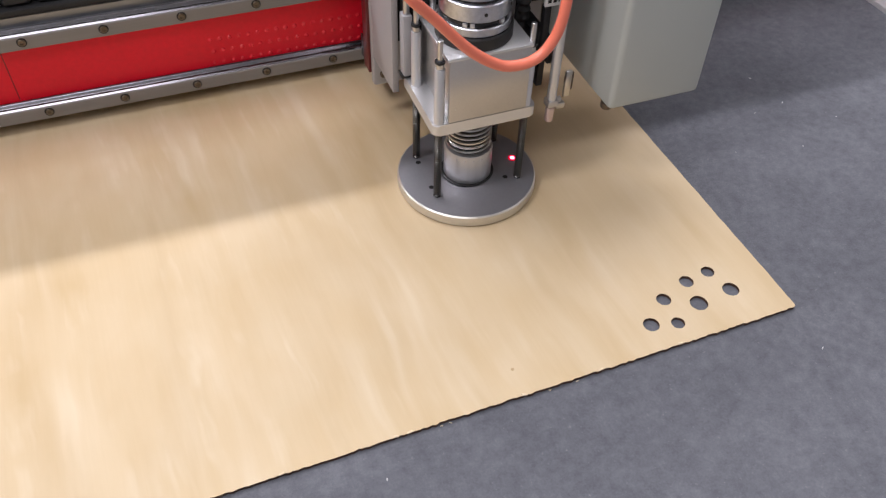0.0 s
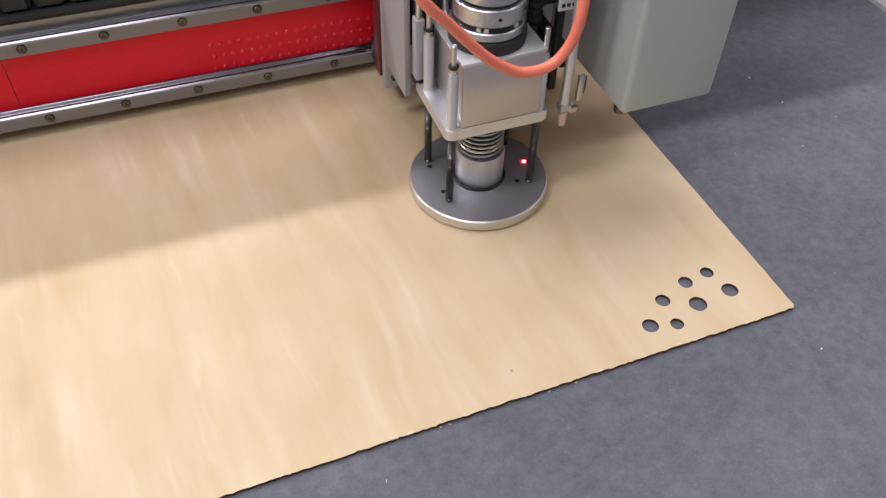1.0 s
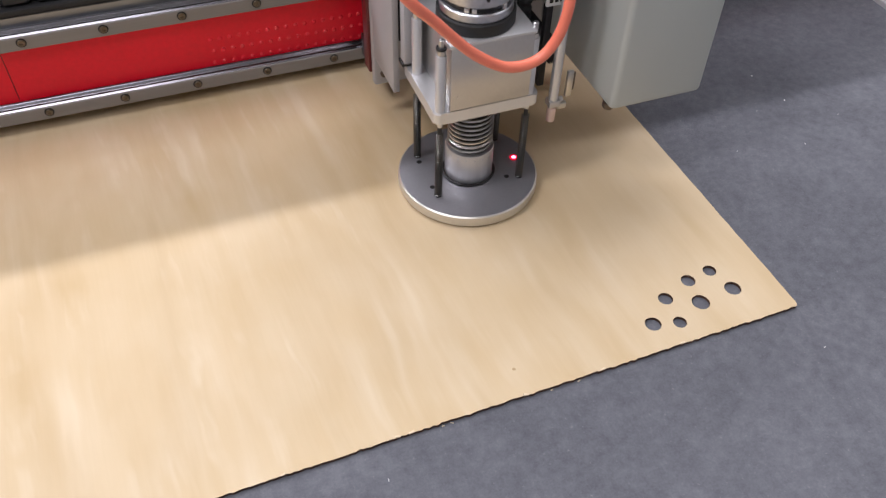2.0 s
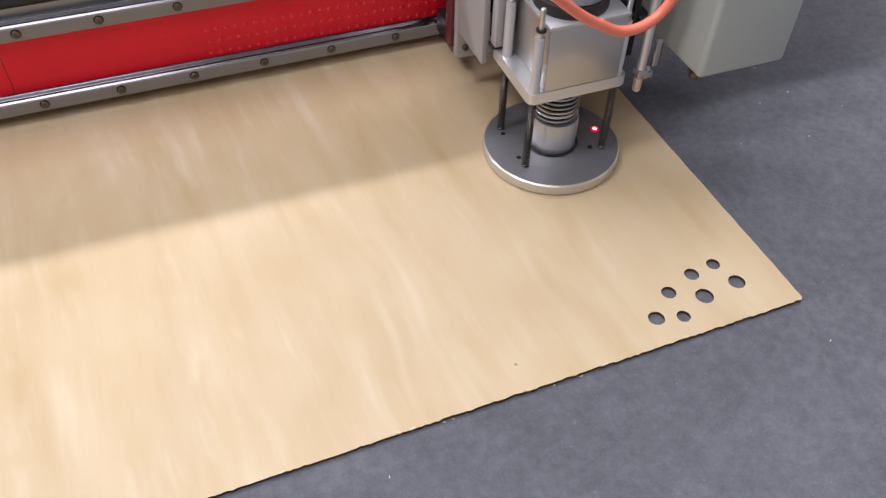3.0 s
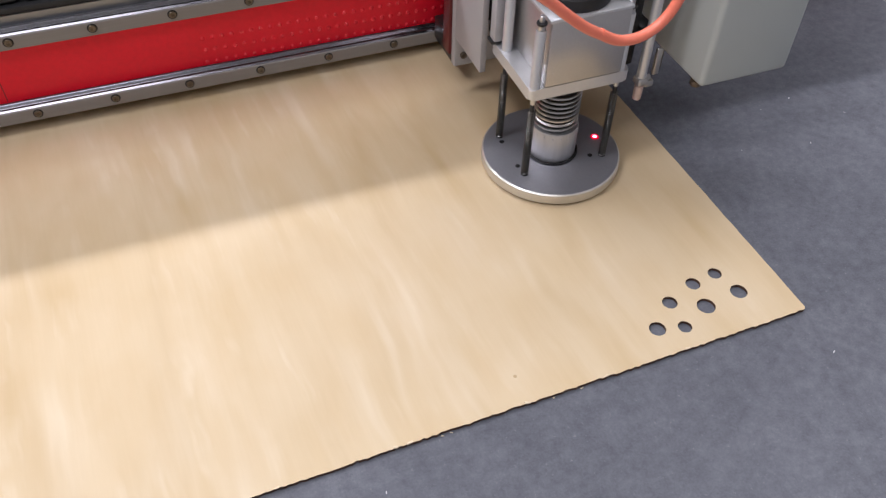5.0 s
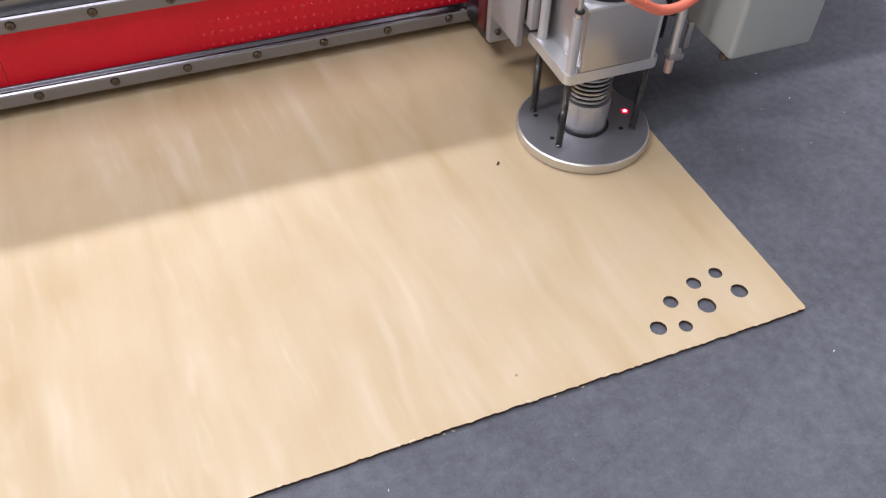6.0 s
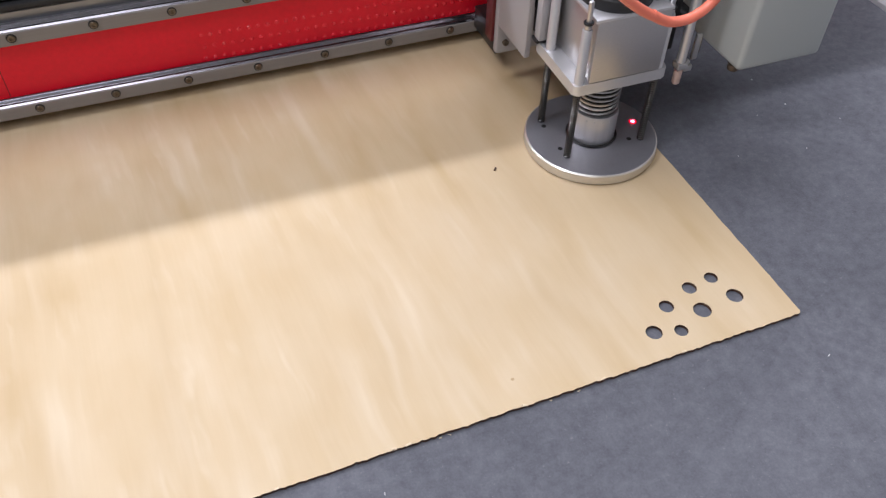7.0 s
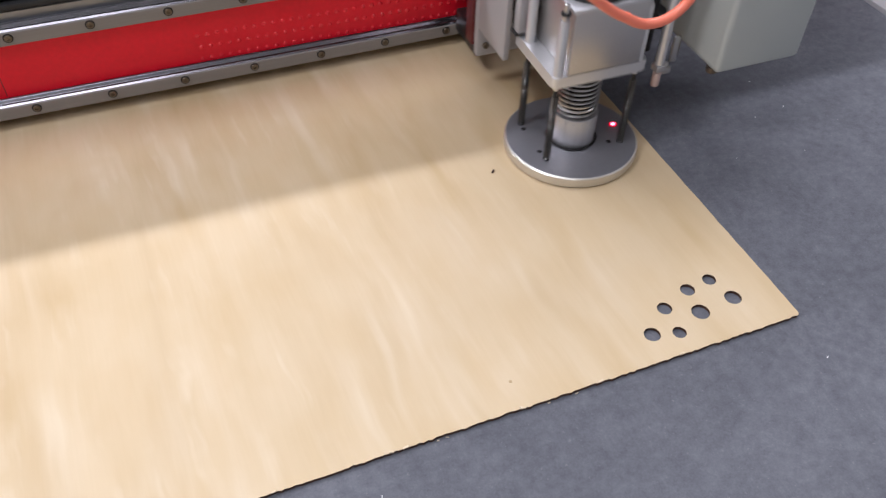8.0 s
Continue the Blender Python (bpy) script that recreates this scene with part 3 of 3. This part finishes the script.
    part("spindle_neck", bm_lathe([(0.0222, 0.1712), (0.0216, 0.1730)], AX, y, 64), DARKSTEEL, b)
    part("spindle_body", cyl(0.0212, 0.186, 0.32, AX, y, 64, 0.001), STEEL, b, "bright cylindrical spindle motor")
    part("mount_plate", bm_box(-0.039, 0.040, 0.0405, 0.048, 0.088, 0.37, 0.001), BLACK, b)
    for x in (-0.0377, -0.0178):
        part("guide_column", cyl(0.0024, 0.1385, 0.40, x, 0.0355, 14), STEEL, b)
    part("slide_cover", bm_box(-0.0415, -0.0345, 0.031, 0.040, 0.088, 0.1385, 0.0008), GREYPAINT, b)
    part("cover_clip", bm_box(-0.0425, -0.0340, 0.0330, 0.0420, 0.0848, 0.0878, 0.0005), BLACK, b)
    return b


block = tool_block()


def head_frame():
    # plates that ride on the rails
    # both run far right to block light from behind and close a gap
    part("slide_plate", bm_box(-0.0480, 0.135, 0.106, 0.1200, 0.044, 0.37, 0.001), DARK_RED, head, "dark red slide plate")
    part("carriage_plate", bm_box(-0.0465, 0.133, 0.097, 0.1055, 0.036, 0.37, 0.0025), GREYPAINT, head, "pale grey carriage plate")
    for x in (-0.0245, 0.055):
        for z in (0.031, 0.092):
            part("rail_block", bm_box(x - 0.012, x + 0.012, 0.1205, 0.1712, z - 0.011, z + 0.011, 0.001), DARKSTEEL, head)
    s = part("side_plate", bm_box(-0.0465, -0.0415, 0.0435, 0.0965, 0.066, 0.37, 0.0006), GREYPAINT, head, "thin grey side plate")
    part("side_plate", bm_box(0.0480, 0.0530, 0.0435, 0.0965, 0.066, 0.37, 0.0006), GREYPAINT, head)
    screw = bm_lathe([(0.0, 0.0024), (0.0011, 0.0024), (0.0014, 0.0032), (0.0025, 0.0032), (0.0028, 0.0026), (0.0028, 0.0)], 0, 0, 14)
    bmesh.ops.rotate(screw, verts=screw.verts, matrix=Matrix.Rotation(radians(90), 3, "X"))
    part("carriage_screw", screw, BRASS, head, "brass-toned socket screw").location = (-0.0385, 0.0972, 0.0475)
    part("z_motor_plate", bm_box(-0.0405, 0.0475, 0.060, 0.096, 0.10, 0.37, 0.001), BLACK, head)
    # bellows over the lead screw
    prof = [(0.0, 0.11)]
    for k in range(34):
        prof += [(0.0056, 0.11 + 0.0064 * k), (0.0043, 0.1132 + 0.0064 * k)]
    part("screw_bellows", bm_lathe(prof + [(0, 0.33)], 0.0525, 0.030, 18), BLACK, head, "black ribbed bellows")
    plate = part("sensor_plate", bm_box(0.047, 0.063, -0.0125, -0.010, 0.154, 0.205, 0.0006), WHITE, head, "white sensor plate with dark marks")
    part("sensor_arm", bm_box(0.049, 0.055, -0.010, 0.062, 0.19, 0.198), DARKSTEEL, head)
    for k in range(3):
        part("mark", bm_box(0.049 + 0.004 * k, 0.0515 + 0.004 * k, -0.0130, -0.0122, 0.157, 0.1595), INK, plate)
    part("sensor_bar", bm_box(0.0480, 0.0530, -0.0120, -0.0060, 0.088, 0.154, 0.0008), DARKSTEEL, head)
    # grey control box on the side of the head
    bx = part("control_box", bm_box(0.0900, 0.1670, -0.050, 0.075, 0.0815, 0.255, 0.0045, 3), CABINET, head, "grey-green powder-coated control box")
    part("box_foot", bm_lathe([(0.0, 0.0770), (0.0042, 0.0770), (0.0046, 0.0781), (0.0046, 0.0817), (0.0, 0.0817)], 0.0950, -0.0385, 18), BRASS, bx, "brown cable gland")
    part("box_foot", bm_lathe([(0.0, 0.0770), (0.0042, 0.0770), (0.0046, 0.0781), (0.0046, 0.0817), (0.0, 0.0817)], 0.161, 0.050, 18), BRASS, bx)
    part("box_bracket", bm_box(0.0530, 0.0905, 0.050, 0.056, 0.12, 0.24, 0.001), DARKSTEEL, head)
    # added black sheet keeps the gap beside the spindle dark
    part("gap_backing", bm_box(0.0535, 0.0895, 0.058, 0.064, 0.118, 0.25, 0.001), BLACK, head, "black sheet added behind the gap")
    # blow pipe with its clamp
    p = part("blow_pipe", cyl(0.0037, 0.0785, 0.25, 0.0565, -0.0225, 18), ANOD, head, "pale metal air pipe")
    part("pipe_nozzle", bm_lathe([(0.0, 0.0625), (0.0029, 0.0625), (0.0033, 0.0632), (0.0035, 0.0745), (0.0026, 0.0752), (0.0026, 0.0790)], 0.0565, -0.0225, 18), PINK_TIP, p, "pale pinkish nozzle")
    part("pipe_clamp", bm_box(0.0522, 0.0612, -0.0268, -0.0182, 0.0765, 0.0825, 0.0012), CAST, p)
    part("clamp_screw", bm_sweep([(0.0610, -0.021, 0.0795), (0.0650, -0.021, 0.0795)], 0.0022, 10), CAST, p)
    part("pipe_bracket", bm_box(0.0670, 0.0725, -0.0215, -0.0185, 0.0800, 0.1030, 0.0012), ALU, p, "bare metal bracket")
    part("bracket_lug", bm_box(0.0610, 0.0685, -0.0235, -0.0195, 0.0715, 0.0770, 0.001), ALU, p)
    part("bracket_bolt", cyl(0.0018, 0.0840, 0.0990, 0.0738, -0.0175, 12), BRASS, p, "brown bolt")
    part("pipe_arm", bm_box(0.0530, 0.0640, -0.0145, 0.060, 0.108, 0.120, 0.001), DARKSTEEL, p)
    # air hose, hanging in a loop before the spindle
    y = -0.090
    curve = smooth_curve([(-0.044, 0.070, 0.340), (-0.080, 0.030, 0.335), (-0.102, -0.025, 0.305), (-0.098, -0.070, 0.262), (-0.081, y, 0.2315), (-0.063, y, 0.2105), (-0.041, y, 0.1862), (-0.023, y, 0.1728), (-0.010, y, 0.1692), (0.002, y, 0.1712), (0.0105, y, 0.1790), (0.0160, y, 0.1920), (0.0190, y + 0.002, 0.2100), (0.0230, y + 0.012, 0.234), (0.027, y + 0.03, 0.262), (0.029, y + 0.06, 0.292), (0.030, 0.000, 0.315), (0.030, 0.062, 0.330)], 8)
    first = min(range(len(curve)), key=lambda k: abs(curve[k].x + 0.030) + abs(curve[k].z - 0.177))
    last = min(range(len(curve)), key=lambda k: abs(curve[k].x - 0.004) + abs(curve[k].z - 0.172))
    hose = part("air_hose", bm_sweep(curve[first - 1:last + 2], 0.0034, 14), HOSE, head, "bright orange rubber air hose", smooth=60)
    legs = []
    for pts in (curve[:first + 1], curve[last:]):
        pivot = pts[-1] if pts[0].x < -0.02 else pts[0]
        leg = part("hose_leg", bm_sweep([q - pivot for q in pts], 0.00338, 14), HOSE, head, smooth=60)
        leg.location = pivot
        legs.append((leg, pivot.copy()))
    return legs


hose_legs = head_frame()


# ---- movement ----
def circle(cx, cy, r, steps):
    return [(t, cx + r * math.cos(radians(a)), cy + r * math.sin(radians(a))) for t, a in steps]


def motions():
    way = circle(-0.0038, 0.3633, 0.0053, [(0, 145), (0.1, 137), (0.2, 123), (0.3, 107), (0.4, 88), (0.5, 66), (0.6, 44), (0.7, 23), (0.8, 0), (0.9, -24), (1.0, -47), (1.1, -70), (1.2, -92), (1.3, -112), (1.4, -127), (1.5, -138), (1.6, -147), (1.7, -153)])
    way += [(2.0, -0.0088, 0.3645), (2.2, 0.006, 0.3646), (2.4, 0.048, 0.3647), (2.6, 0.0640, 0.3647)]
    way += circle(0.0707, 0.365, 0.0057, [(2.8, -176), (2.9, -192), (3.0, -216), (3.1, -239), (3.2, -258), (3.3, -275), (3.4, -291), (3.5, -310), (3.6, -331), (3.7, -352), (3.8, -371), (3.9, -390), (4.0, -408), (4.1, -426), (4.2, -444), (4.3, -460), (4.4, -474), (4.5, -488), (4.6, -501), (4.7, -512)])
    way += [(4.9, 0.0651, 0.3660), (5.1, 0.0668, 0.3668), (5.3, 0.0860, 0.3778), (5.5, 0.1025, 0.3868)]
    way += circle(0.109, 0.3852, 0.0053, [(5.8, 146), (5.9, 142), (6.0, 133), (6.1, 120), (6.2, 105), (6.3, 88), (6.4, 70), (6.5, 49), (6.6, 27), (6.7, 3), (6.8, -22), (6.9, -44), (7.0, -62), (7.1, -82), (7.2, -103), (7.3, -121), (7.4, -135), (7.5, -146), (7.6, -155), (7.7, -166), (7.8, -176), (7.9, -182)])
    way += [(8.0, 0.0968, 0.3848)]
    walk(gantry, [(t, pose(0.0084, y + 0.0140, -0.0101)) for t, x, y in way])
    walk(head, [(t, pose(x - 0.1638, y - 0.160, 0)) for t, x, y in way])
    # the block lifts between cuts, then the foot follows it a little
    lift = [(0, 0, 0), (1.8, 0, 0), (2.05, 0.012, 0.001), (2.3, 0.014, 0.002), (2.5, 0.012, 0.001), (2.75, 0, 0), (4.8, 0, 0), (5.0, 0.012, 0.001), (5.25, 0.014, 0.002), (5.45, 0.012, 0.001), (5.7, 0, 0), (7.9, 0, 0), (8.0, 0.009, 0)]
    walk(block, [(t, pose(0, 0, a)) for t, a, b in lift])
    walk(foot, [(t, pose(0, 0, b)) for t, a, b in lift])
    # the hose's loop opens as the router runs out along the beam
    for (leg, at), side in zip(hose_legs, (-1, 1)):
        walk(leg, [(t, pose(at.x, at.y, at.z, 0, side * a, 0)) for t, a in ((0, 0), (1.7, 0), (2.2, 3), (2.8, 8), (4.7, 8), (5.8, 8), (8.0, 8))])


motions()
